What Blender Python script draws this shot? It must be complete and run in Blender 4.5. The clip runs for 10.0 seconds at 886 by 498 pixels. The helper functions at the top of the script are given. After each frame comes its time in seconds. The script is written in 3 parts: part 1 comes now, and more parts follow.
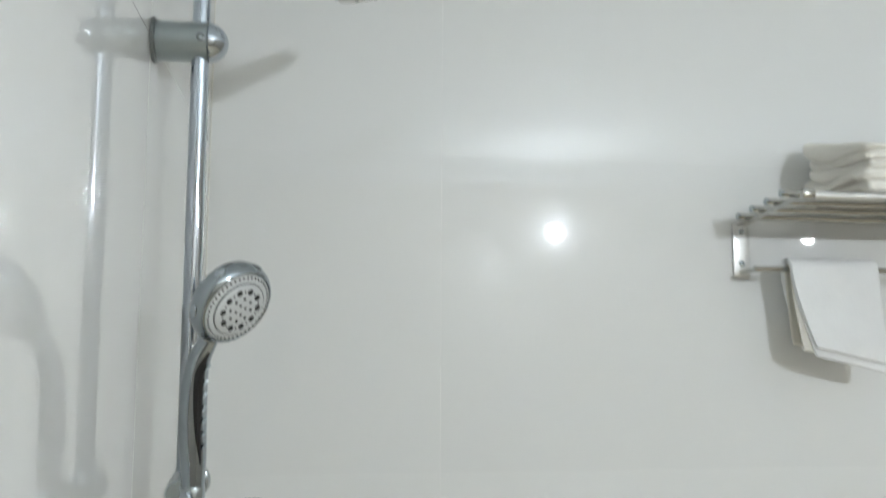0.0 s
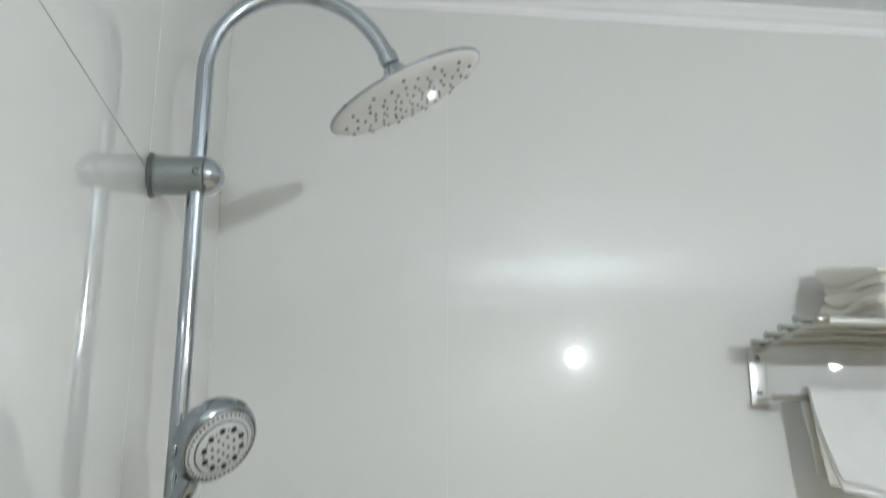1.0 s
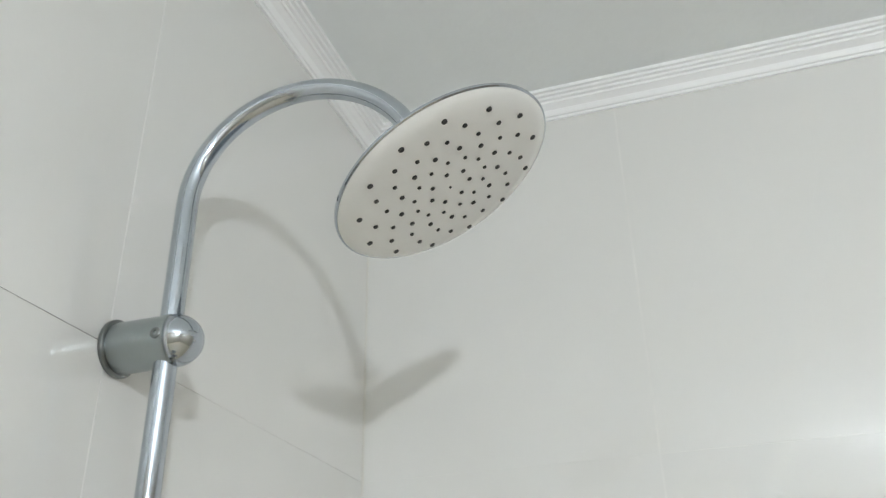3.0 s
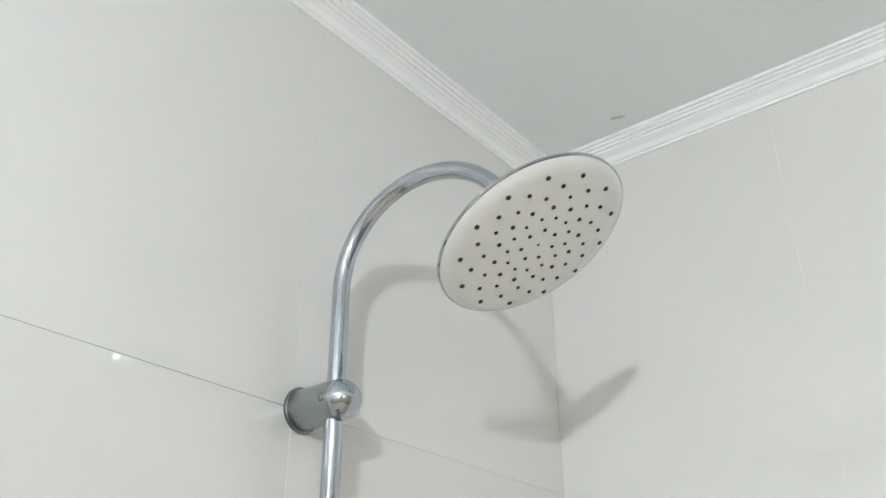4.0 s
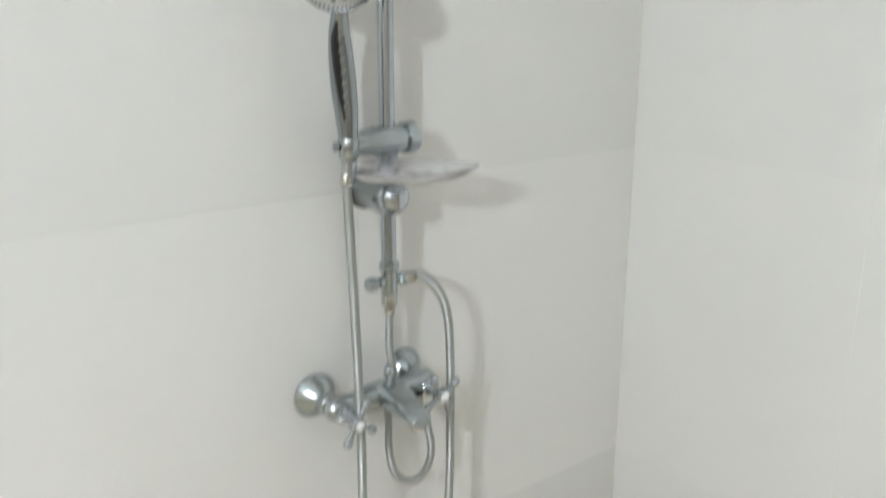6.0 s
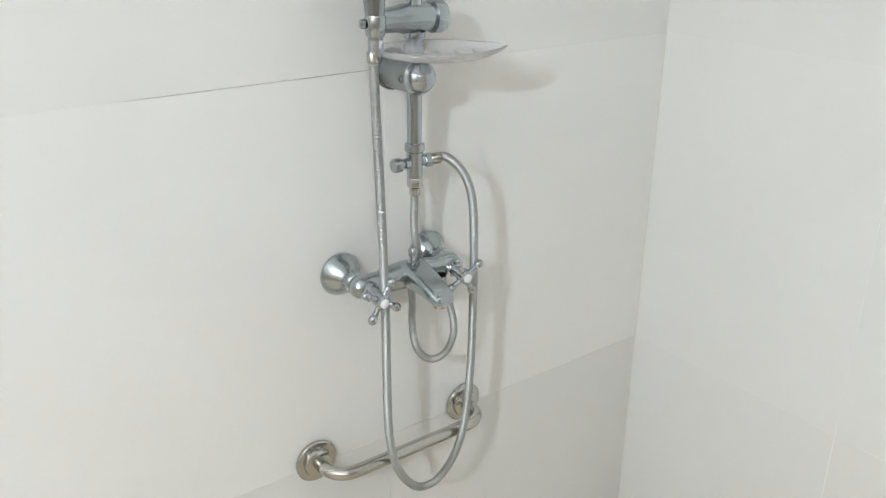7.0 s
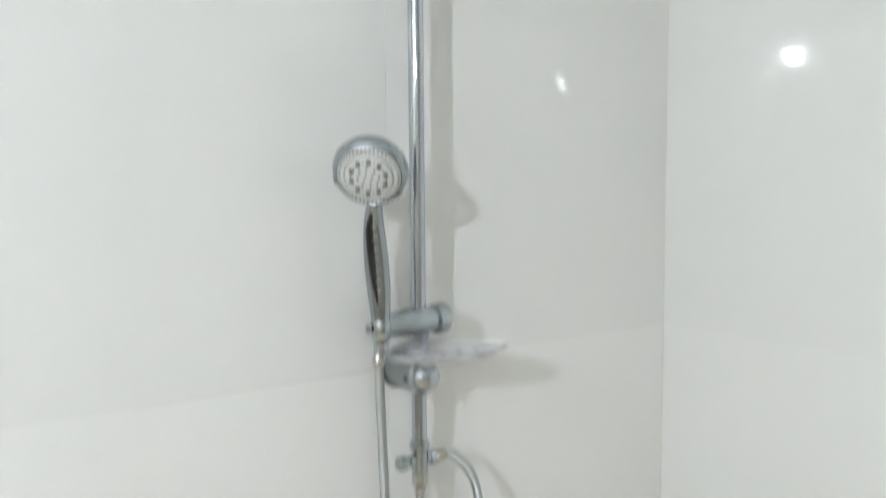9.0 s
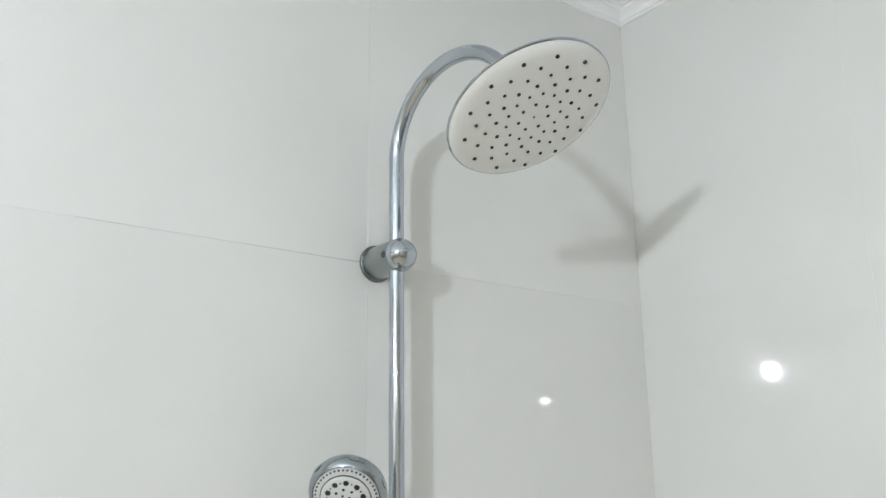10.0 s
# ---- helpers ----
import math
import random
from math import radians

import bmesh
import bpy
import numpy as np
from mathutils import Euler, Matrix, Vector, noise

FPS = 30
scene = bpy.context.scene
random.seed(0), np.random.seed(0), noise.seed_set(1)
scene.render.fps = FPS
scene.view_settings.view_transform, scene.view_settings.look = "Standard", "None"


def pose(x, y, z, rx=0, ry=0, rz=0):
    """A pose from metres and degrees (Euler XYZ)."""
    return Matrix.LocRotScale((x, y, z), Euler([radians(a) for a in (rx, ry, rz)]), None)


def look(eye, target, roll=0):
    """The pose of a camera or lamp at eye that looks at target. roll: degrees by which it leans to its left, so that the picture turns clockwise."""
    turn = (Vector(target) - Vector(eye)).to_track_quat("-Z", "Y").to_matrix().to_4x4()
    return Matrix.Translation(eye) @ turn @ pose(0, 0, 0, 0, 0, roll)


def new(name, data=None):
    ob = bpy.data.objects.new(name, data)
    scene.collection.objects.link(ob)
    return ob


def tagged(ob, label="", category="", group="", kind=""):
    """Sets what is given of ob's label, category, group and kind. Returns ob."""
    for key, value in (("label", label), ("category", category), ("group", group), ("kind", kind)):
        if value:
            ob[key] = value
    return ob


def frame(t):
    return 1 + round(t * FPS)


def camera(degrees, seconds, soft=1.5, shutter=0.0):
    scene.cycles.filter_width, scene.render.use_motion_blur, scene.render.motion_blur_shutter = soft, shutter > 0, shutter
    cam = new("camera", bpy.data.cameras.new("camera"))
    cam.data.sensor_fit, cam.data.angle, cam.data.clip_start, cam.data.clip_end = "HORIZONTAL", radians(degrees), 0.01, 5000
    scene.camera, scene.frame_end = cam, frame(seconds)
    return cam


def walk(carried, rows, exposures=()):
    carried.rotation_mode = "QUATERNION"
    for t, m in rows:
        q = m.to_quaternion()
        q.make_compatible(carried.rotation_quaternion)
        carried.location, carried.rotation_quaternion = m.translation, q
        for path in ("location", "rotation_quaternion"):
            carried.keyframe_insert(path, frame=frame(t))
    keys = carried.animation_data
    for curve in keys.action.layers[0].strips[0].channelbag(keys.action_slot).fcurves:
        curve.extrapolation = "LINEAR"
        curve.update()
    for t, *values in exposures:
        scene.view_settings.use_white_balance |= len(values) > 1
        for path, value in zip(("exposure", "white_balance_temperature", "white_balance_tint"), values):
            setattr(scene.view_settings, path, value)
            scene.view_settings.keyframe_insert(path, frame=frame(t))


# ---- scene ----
cam = camera(53.6, 10.0, soft=1.3, shutter=0.35)
PATH = [
    (0, (0.202, -1.643, 1.436), (0.484, 0.325, 1.654), 0.28),
    (0.2, (0.212, -1.645, 1.442), (0.455, 0.315, 1.769), 0.36),
    (0.3, (0.2165, -1.6455, 1.444), (0.4571, 0.3099, 1.8006), 0.34),
    (0.5, (0.225, -1.646, 1.447), (0.460, 0.301, 1.838), 0.41),
    (0.8, (0.235, -1.641, 1.447), (0.465, 0.301, 1.842), 0.25),
    (1, (0.241, -1.628, 1.448), (0.459, 0.297, 1.943), 0.12),
    (1.2, (0.251, -1.611, 1.463), (0.447, 0.266, 2.126), 0.19),
    (1.3, (0.262, -1.606, 1.468), (0.447, 0.239, 2.219), 0.08),
    (1.5, (0.279, -1.565, 1.458), (0.424, 0.226, 2.336), -0.07),
    (2, (0.319, -1.420, 1.445), (0.382, 0.340, 2.393), -0.82),
    (2.2, (0.346, -1.374, 1.453), (0.329, 0.398, 2.381), -1.04),
    (3.3, (0.596, -1.187, 1.505), (-0.191, 0.398, 2.437), -0.71),
    (3.5, (0.643, -1.193, 1.504), (-0.302, 0.305, 2.432), -0.31),
    (3.7, (0.690, -1.219, 1.499), (-0.363, 0.207, 2.427), -0.07),
    (4, (0.751, -1.250, 1.490), (-0.356, 0.130, 2.423), 0.01),
    (4.5, (0.820, -1.242, 1.485), (-0.350, 0.087, 2.415), 0.07),
    (5, (0.905, -1.222, 1.477), (-0.412, 0.118, 2.162), -0.08),
    (5.2, (0.938, -1.222, 1.480), (-0.458, 0.132, 1.945), -0.05),
    (5.5, (0.984, -1.232, 1.477), (-0.510, 0.095, 1.561), 0.14),
    (5.7, (1.008, -1.240, 1.473), (-0.514, 0.042, 1.280), -0.41),
    (5.8, (1.008, -1.242, 1.468), (-0.512, 0.0125, 1.149), -0.3),
    (6, (1.007, -1.245, 1.454), (-0.494, -0.043, 0.904), 0.11),
    (6.2, (1.009, -1.2465, 1.4505), (-0.4758, -0.0923, 0.7692), 0.22),
    (7.3, (1.028, -1.254, 1.430), (-0.450, -0.148, 0.661), 0.49),
    (7.5, (1.031, -1.252, 1.434), (-0.447, -0.147, 0.663), 0.39),
    (8, (1.041, -1.259, 1.427), (-0.444, -0.157, 0.666), 0.17),
    (8.5, (1.035, -1.266, 1.414), (-0.485, -0.128, 0.785), 0.14),
    (8.7, (1.027, -1.245, 1.422), (-0.544, -0.097, 0.959), -0.18),
    (9, (1.046, -1.253, 1.483), (-0.567, -0.085, 1.300), -0.41),
    (9.2, (1.031, -1.247, 1.486), (-0.583, -0.069, 1.581), -0.39),
    (9.4, (1.0385, -1.2485, 1.481), (-0.5491, -0.0774, 1.8029), -1.02),
    (9.5, (1.041, -1.249, 1.477), (-0.538, -0.089, 1.874), -0.99),
    (10, (1.054, -1.247, 1.485), (-0.489, -0.087, 2.008), -0.81),
]
walk(cam, [(t, look(eye, target, roll)) for t, eye, target, roll in PATH], exposures=[
    (0.0, -0.09, 6340, 10.3), (1.0, -0.17, 6400, 9.6), (1.5, -0.18, 6460, 8.4), (1.8, -0.06, 6490, 9.4), (2.2, -0.05, 6510, 10.2), (3.3, 0.13, 6560, 12.0), (4.5, 0.27, 6555, 12.2), (5.5, 0.17, 6575, 12.4),
    (7.3, 0.36, 6490, 13.4), (8.3, 0.37, 6440, 13), (8.8, 0.35, 6410, 12.4), (9.2, 0.25, 6400, 12.2), (10.0, 0.21, 6410, 11.9)])
scene.cycles.blur_glossy = 0.0
scene.cycles.sample_clamp_indirect = 0.0
scene.cycles.caustics_reflective = False

# ---- plan, in metres: the shower wall is x = 0, the rack wall y = 0, the corner is the origin ----
ROOM_X, ROOM_Y, CEIL = 3.0, -3.3, 2.411
ROD_X, ROD_Y = 0.056, -0.579
LAMP = Vector((1.344, -2.483, 1.99))
LAMP_B = Vector((2.385, -2.008, 1.918))

# ---- world: the room is closed, its lamps give the light ----
world = bpy.data.worlds.new("world")
scene.world = world
world.use_nodes = True
world.node_tree.nodes["Background"].inputs[0].default_value = (0.5, 0.55, 0.6, 1)
world.node_tree.nodes["Background"].inputs[1].default_value = 0.02


# ---- materials ----
def material(name, base, rough=0.5, metal=0.0, spec=0.5, coat=0.0, coat_rough=0.03,
             vary=0.05, scale=(3.0, 90.0), bump=0.0, bump_scale=40.0, rough_vary=0.0,
             transmission=0.0, per_object=0.0, ior=1.5, toned=False):
    mat = bpy.data.materials.new(name)
    mat.use_nodes = True
    nt = mat.node_tree
    bsdf = nt.nodes["Principled BSDF"]
    bsdf.inputs["Metallic"].default_value = metal
    bsdf.inputs["Roughness"].default_value = rough
    bsdf.inputs["Specular IOR Level"].default_value = spec
    bsdf.inputs["Coat Weight"].default_value = coat
    bsdf.inputs["Coat Roughness"].default_value = coat_rough
    bsdf.inputs["Coat IOR"].default_value = 1.62
    bsdf.inputs["Transmission Weight"].default_value = transmission
    bsdf.inputs["IOR"].default_value = ior
    broad = nt.nodes.new("ShaderNodeTexNoise")
    broad.inputs["Scale"].default_value = scale[0]
    broad.inputs["Detail"].default_value = 4
    fine = nt.nodes.new("ShaderNodeTexNoise")
    fine.inputs["Scale"].default_value = scale[1]
    fine.inputs["Detail"].default_value = 6
    geo = nt.nodes.new("ShaderNodeNewGeometry")
    for tex in (broad, fine):
        nt.links.new(geo.outputs["Position"], tex.inputs["Vector"])
    mix = nt.nodes.new("ShaderNodeMath")
    mix.operation = "MULTIPLY_ADD"
    nt.links.new(fine.outputs["Fac"], mix.inputs[0])
    mix.inputs[1].default_value = 0.5
    nt.links.new(broad.outputs["Fac"], mix.inputs[2])
    last = mix.outputs[0]
    if per_object:
        info = nt.nodes.new("ShaderNodeObjectInfo")
        add = nt.nodes.new("ShaderNodeMath")
        add.operation = "MULTIPLY_ADD"
        nt.links.new(info.outputs["Random"], add.inputs[0])
        add.inputs[1].default_value = per_object
        nt.links.new(last, add.inputs[2])
        last = add.outputs[0]
    ramp = nt.nodes.new("ShaderNodeMapRange")
    nt.links.new(last, ramp.inputs["Value"])
    ramp.inputs["From Min"].default_value = 0.35
    ramp.inputs["From Max"].default_value = 1.15 + per_object
    ramp.inputs["To Min"].default_value = 1.0 - vary
    ramp.inputs["To Max"].default_value = 1.0 + vary
    hue = nt.nodes.new("ShaderNodeHueSaturation")
    hue.inputs["Color"].default_value = (*base, 1)
    nt.links.new(ramp.outputs[0], hue.inputs["Value"])
    shade = hue.outputs[0]
    if toned:
        row_tone = nt.nodes.new("ShaderNodeObjectInfo")
        times = nt.nodes.new("ShaderNodeVectorMath")
        times.operation = "MULTIPLY"
        nt.links.new(shade, times.inputs[0])
        nt.links.new(row_tone.outputs["Color"], times.inputs[1])
        shade = times.outputs[0]
    nt.links.new(shade, bsdf.inputs["Base Color"])
    if rough_vary:
        rr = nt.nodes.new("ShaderNodeMapRange")
        nt.links.new(last, rr.inputs["Value"])
        rr.inputs["From Min"].default_value = 0.4
        rr.inputs["From Max"].default_value = 1.1
        rr.inputs["To Min"].default_value = max(0.0, rough - rough_vary)
        rr.inputs["To Max"].default_value = rough + rough_vary
        nt.links.new(rr.outputs[0], bsdf.inputs["Roughness"])
    if bump:
        relief = nt.nodes.new("ShaderNodeTexNoise")
        relief.inputs["Scale"].default_value = bump_scale
        relief.inputs["Detail"].default_value = 3
        nt.links.new(geo.outputs["Position"], relief.inputs["Vector"])
        node = nt.nodes.new("ShaderNodeBump")
        node.inputs["Strength"].default_value = 1.0
        node.inputs["Distance"].default_value = bump
        nt.links.new(relief.outputs["Fac"], node.inputs["Height"])
        nt.links.new(node.outputs[0], bsdf.inputs["Normal"])
        if coat:
            nt.links.new(node.outputs[0], bsdf.inputs["Coat Normal"])
    return mat


def glowing(name, color, strength):
    mat = bpy.data.materials.new(name)
    mat.use_nodes = True
    bsdf = mat.node_tree.nodes["Principled BSDF"]
    bsdf.inputs["Base Color"].default_value = (0.9, 0.9, 0.88, 1)
    bsdf.inputs["Emission Color"].default_value = (*color, 1)
    bsdf.inputs["Emission Strength"].default_value = strength
    return mat


TILE = material("polished_porcelain", (0.785, 0.787, 0.772), rough=0.13, spec=0.06, coat=1.0, coat_rough=0.0025,
                vary=0.02, scale=(1.6, 140), bump=0.00003, bump_scale=3.5, per_object=0.25, toned=True)
GROUT = material("grout", (0.80, 0.795, 0.77), rough=0.9, vary=0.25, scale=(5, 60), bump=0.0006, bump_scale=200)
DARK_GROUT = material("dark_grout", (0.30, 0.295, 0.28), rough=0.9, vary=0.3, scale=(25, 200))
SEALANT = material("sealant", (0.66, 0.64, 0.57), rough=0.6, vary=0.1, scale=(6, 80))
FILLER = material("grey_filler", (0.60, 0.60, 0.58), rough=0.8, vary=0.15, scale=(40, 300))
CEILING = material("ceiling_paint", (0.85, 0.885, 0.90), rough=0.75, vary=0.025, scale=(1.5, 60), bump=0.0003, bump_scale=120)
CORNICE = material("white_plaster", (0.935, 0.95, 0.965), rough=0.5, vary=0.03, scale=(4, 80), bump=0.0002, bump_scale=60)
FLOOR = material("floor_tile", (0.58, 0.505, 0.385), rough=0.35, vary=0.08, scale=(3, 60), per_object=0.2)
CHROME = material("chrome", (0.47, 0.51, 0.555), rough=0.08, metal=1.0, vary=0.05, scale=(9, 200), rough_vary=0.05, bump=0.00006, bump_scale=90)
DULL_CHROME = material("water_spotted_chrome", (0.43, 0.475, 0.49), rough=0.20, metal=1.0, vary=0.05, scale=(20, 120), rough_vary=0.03)
STEEL = material("brushed_steel", (0.52, 0.515, 0.48), rough=0.15, metal=1.0, vary=0.04, scale=(12, 120), rough_vary=0.03)
SATIN = material("satin_steel", (0.74, 0.74, 0.72), rough=0.42, metal=1.0, vary=0.05, scale=(12, 140), rough_vary=0.05)
GLOSS_BLACK = material("gloss_black", (0.012, 0.012, 0.013), rough=0.16, vary=0.1, scale=(30, 200))
MIRROR_RING = material("polished_ring", (0.92, 0.93, 0.94), rough=0.20, metal=1.0, vary=0.03, scale=(12, 150))
BRACKET = material("worn_chrome", (0.365, 0.405, 0.41), rough=0.33, metal=1.0, vary=0.06, scale=(20, 120), rough_vary=0.04)
# dark and rough, to dim the flange's mirrored glint in the polished tiles
DARK_ROUGH_CHROME = material("dark_rough_chrome", (0.20, 0.215, 0.215), rough=0.38, metal=1.0, vary=0.10, scale=(30, 160), rough_vary=0.05)
# chrome with the dark surroundings it mirrors put into its colour
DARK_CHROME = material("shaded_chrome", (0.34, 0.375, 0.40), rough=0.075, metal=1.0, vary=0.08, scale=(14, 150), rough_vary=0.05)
HOSE = material("braided_steel", (0.41, 0.425, 0.415), rough=0.48, metal=1.0, vary=0.15, scale=(15, 500), rough_vary=0.1)
HEAD_FACE = material("cream_plastic", (0.775, 0.78, 0.765), rough=0.035, spec=0.5, vary=0.03, scale=(8, 120), bump=0.00004, bump_scale=120)
GREY_FACE = material("grey_plastic", (0.55, 0.565, 0.56), rough=0.35, vary=0.05, scale=(20, 200))
RUBBER = material("dark_rubber", (0.016, 0.0155, 0.015), rough=0.5, vary=0.2, scale=(40, 300))
CLEAR = material("clear_acrylic", (0.95, 0.95, 0.97), rough=0.08, transmission=0.76, vary=0.03, ior=1.30, rough_vary=0.06, scale=(20, 150))
TERRY = material("white_terry", (0.80, 0.80, 0.79), rough=0.95, spec=0.1, vary=0.07, scale=(12, 420), bump=0.0012, bump_scale=520)
TERRY_WARM = material("warm_terry", (0.82, 0.79, 0.72), rough=0.95, spec=0.1, vary=0.08, scale=(12, 420), bump=0.0014, bump_scale=420)
TERRY_EDGE = material("cream_terry", (0.70, 0.675, 0.60), rough=0.95, spec=0.1, vary=0.09, scale=(12, 420), bump=0.0012, bump_scale=520)
PORCELAIN = material("white_cap", (0.85, 0.86, 0.86), rough=0.2, vary=0.02)
BULB = glowing("lit_globe", (0.922, 1.0, 1.055), 1330.0)
BULB_B = glowing("lit_small_globe", (0.93, 1.0, 1.05), 182.0)
# dark tone chosen to limit bounce light and give the chrome contrast
DARK_WALL = material("unseen_wall_tone", (0.41, 0.372, 0.318), rough=0.35, vary=0.06)


# ---- mesh helpers ----
def part(name, bm, mat, parent=None, label="", smooth=True):
    mesh = bpy.data.meshes.new(name)
    bmesh.ops.recalc_face_normals(bm, faces=bm.faces)
    bm.to_mesh(mesh)
    bm.free()
    for poly in mesh.polygons:
        poly.use_smooth = smooth
    if smooth:
        mesh.set_sharp_from_angle(angle=radians(38))
    mesh.materials.append(mat)
    ob = new(name, mesh)
    ob.parent = parent
    if label:
        ob["label"] = label
    return ob


def thing(name, label, category, group="", at=(0, 0, 0)):
    ob = new(name)
    ob.location = at
    ob.empty_display_size = 0.05
    return tagged(ob, label, category, group)


def frame_of(axis):
    axis = Vector(axis).normalized()
    return axis.to_track_quat("Z", "Y").to_matrix()


def turned(bm, base, axis, profile, seg=32):
    """A turned body: (height, radius) pairs along an axis from a base; a zero radius closes an end."""
    m, base = frame_of(axis), Vector(base)
    rings = []
    for h, r in profile:
        if r < 1e-6:
            rings.append([bm.verts.new(base + m @ Vector((0, 0, h)))])
        else:
            rings.append([bm.verts.new(base + m @ Vector((r * math.cos(a), r * math.sin(a), h)))
                          for a in (2 * math.pi * i / seg for i in range(seg))])
    for a, b in zip(rings, rings[1:]):
        for i in range(seg):
            j = (i + 1) % seg
            if len(a) == 1 and len(b) == 1:
                continue
            if len(a) == 1:
                bm.faces.new((a[0], b[i], b[j]))
            elif len(b) == 1:
                bm.faces.new((a[i], a[j], b[0]))
            else:
                bm.faces.new((a[i], a[j], b[j], b[i]))
    for ring, flip in ((rings[0], True), (rings[-1], False)):
        if len(ring) > 1:
            bm.faces.new(ring[::-1] if flip else ring)
    return bm


def rod_between(a, b, r, seg=24, soft=0.0008):
    a, b = Vector(a), Vector(b)
    n = (b - a).length
    return turned(bmesh.new(), a, b - a, [(0, r - soft), (soft, r), (n - soft, r), (n, r - soft)], seg)


def spline(points, steps=10):
    """A smooth line through the points."""
    pts = [Vector(p) for p in points]
    ext = [2 * pts[0] - pts[1], *pts, 2 * pts[-1] - pts[-2]]
    out = []
    for p0, p1, p2, p3 in zip(ext, ext[1:], ext[2:], ext[3:]):
        for k in range(steps):
            t = k / steps
            out.append(0.5 * (2 * p1 + (p2 - p0) * t + (2 * p0 - 5 * p1 + 4 * p2 - p3) * t * t + (3 * p1 - p0 - 3 * p2 + p3) * t ** 3))
    return out + [pts[-1]]


def tube(line, r, seg=20, ribs=0.0, pitch=0.0, bm=None):
    """A round tube along a line; ribs raise its radius in rings of the given pitch."""
    bm = bm or bmesh.new()
    pts = [Vector(p) for p in line]
    if pitch:
        dense, carry = [pts[0]], 0.0
        for a, b in zip(pts, pts[1:]):
            n = (b - a).length
            d = pitch / 2 - carry
            while d < n:
                dense.append(a.lerp(b, d / n))
                d += pitch / 2
            carry = n - (d - pitch / 2)
        pts = dense
    normal = None
    rings = []
    for i, p in enumerate(pts):
        ahead = (pts[min(i + 1, len(pts) - 1)] - pts[max(i - 1, 0)]).normalized()
        if normal is None:
            normal = ahead.orthogonal().normalized()
        normal = (normal - ahead * normal.dot(ahead)).normalized()
        side = ahead.cross(normal)
        rad = r + (ribs if pitch and i % 2 else 0.0)
        rings.append([bm.verts.new(p + rad * (math.cos(a) * normal + math.sin(a) * side))
                      for a in (2 * math.pi * k / seg for k in range(seg))])
    for a, b in zip(rings, rings[1:]):
        for i in range(seg):
            j = (i + 1) % seg
            bm.faces.new((a[i], a[j], b[j], b[i]))
    bm.faces.new(rings[0][::-1])
    bm.faces.new(rings[-1])
    return bm


def ball(bm, centre, r, seg=20):
    prof = [(-r * math.cos(math.pi * k / 10), r * math.sin(math.pi * k / 10)) for k in range(11)]
    prof[0], prof[-1] = (-r, 0), (r, 0)
    return turned(bm, centre, (0, 0, 1), prof, seg)


def box(bm, lo, hi, bevel=0.0, segments=2):
    geom = bmesh.ops.create_cube(bm, size=1)
    lo, hi = Vector(lo), Vector(hi)
    for v in geom["verts"]:
        v.co = Vector([(a + b) / 2 + c * (b - a) for a, b, c in zip(lo, hi, v.co)])
    if bevel:
        edges = list({e for v in geom["verts"] for e in v.link_edges})
        bmesh.ops.bevel(bm, geom=edges, offset=bevel, segments=segments, profile=0.5, affect="EDGES")
    return bm


# ---- large structure ----
def slab(name, lo, hi, mat, label, category):
    ob = part(name, box(bmesh.new(), lo, hi), mat, smooth=False)
    return tagged(ob, label, category, kind="structure")


T = 0.15
DEPTH, DEPTH_W = 0.0003, 0.0006
wall_west = slab("wall_west", (-T, ROOM_Y - T, 0), (-DEPTH_W, T, CEIL), GROUT, "shower wall of large pale polished tiles", "wall")
wall_north = slab("wall_north", (-DEPTH_W, DEPTH, 0), (ROOM_X + T, T, CEIL), GROUT, "wall of large pale polished tiles behind a towel rack", "wall")
# south and east walls are unseen, added to close the room and shape its light
wall_south = slab("wall_south", (-DEPTH_W, ROOM_Y - T, 0), (ROOM_X + T, ROOM_Y, CEIL), DARK_WALL, "plain grey unseen wall closing the bathroom", "wall")
wall_east = slab("wall_east", (ROOM_X, ROOM_Y, 0), (ROOM_X + T, DEPTH, CEIL), DARK_WALL, "plain grey unseen side wall closing the bathroom", "wall")
floor = slab("floor", (-T, ROOM_Y - T, -0.12), (ROOM_X + T, T, 0), FLOOR, "plain grey tiled bathroom floor", "floor")
ceiling = slab("ceiling", (-T, ROOM_Y - T, CEIL), (ROOM_X + T, T, CEIL + 0.12), CEILING, "flat pale grey painted ceiling", "ceiling")


def cornice(name, start, end, inward):
    """A stepped plaster moulding along a wall's top, mitred at both ends."""
    a, b, n = Vector(start), Vector(end), Vector(inward)
    along = (b - a).normalized()
    prof = [(0.0, -0.0375), (0.0045, -0.0375), (0.0055, -0.0335), (0.0085, -0.0325), (0.0125, -0.0235), (0.0205, -0.0175),
            (0.0235, -0.0170), (0.0245, -0.0135), (0.0300, -0.0130), (0.0312, -0.0095), (0.0365, -0.0090), (0.0378, -0.0055),
            (0.0430, -0.0050), (0.0440, 0.0), (0.0, 0.0)]
    bm = bmesh.new()
    ends = []
    for p, sign in ((a, 1), (b, -1)):
        ends.append([bm.verts.new(p + n * d + along * d * sign + Vector((0, 0, h))) for d, h in prof])
    k = len(prof)
    for i in range(k):
        j = (i + 1) % k
        bm.faces.new((ends[0][i], ends[0][j], ends[1][j], ends[1][i]))
    bm.faces.new(ends[0][::-1])
    bm.faces.new(ends[1])
    return tagged(part(name, bm, CORNICE, smooth=False), "white stepped plaster cornice under the ceiling", "cornice", kind="structure")


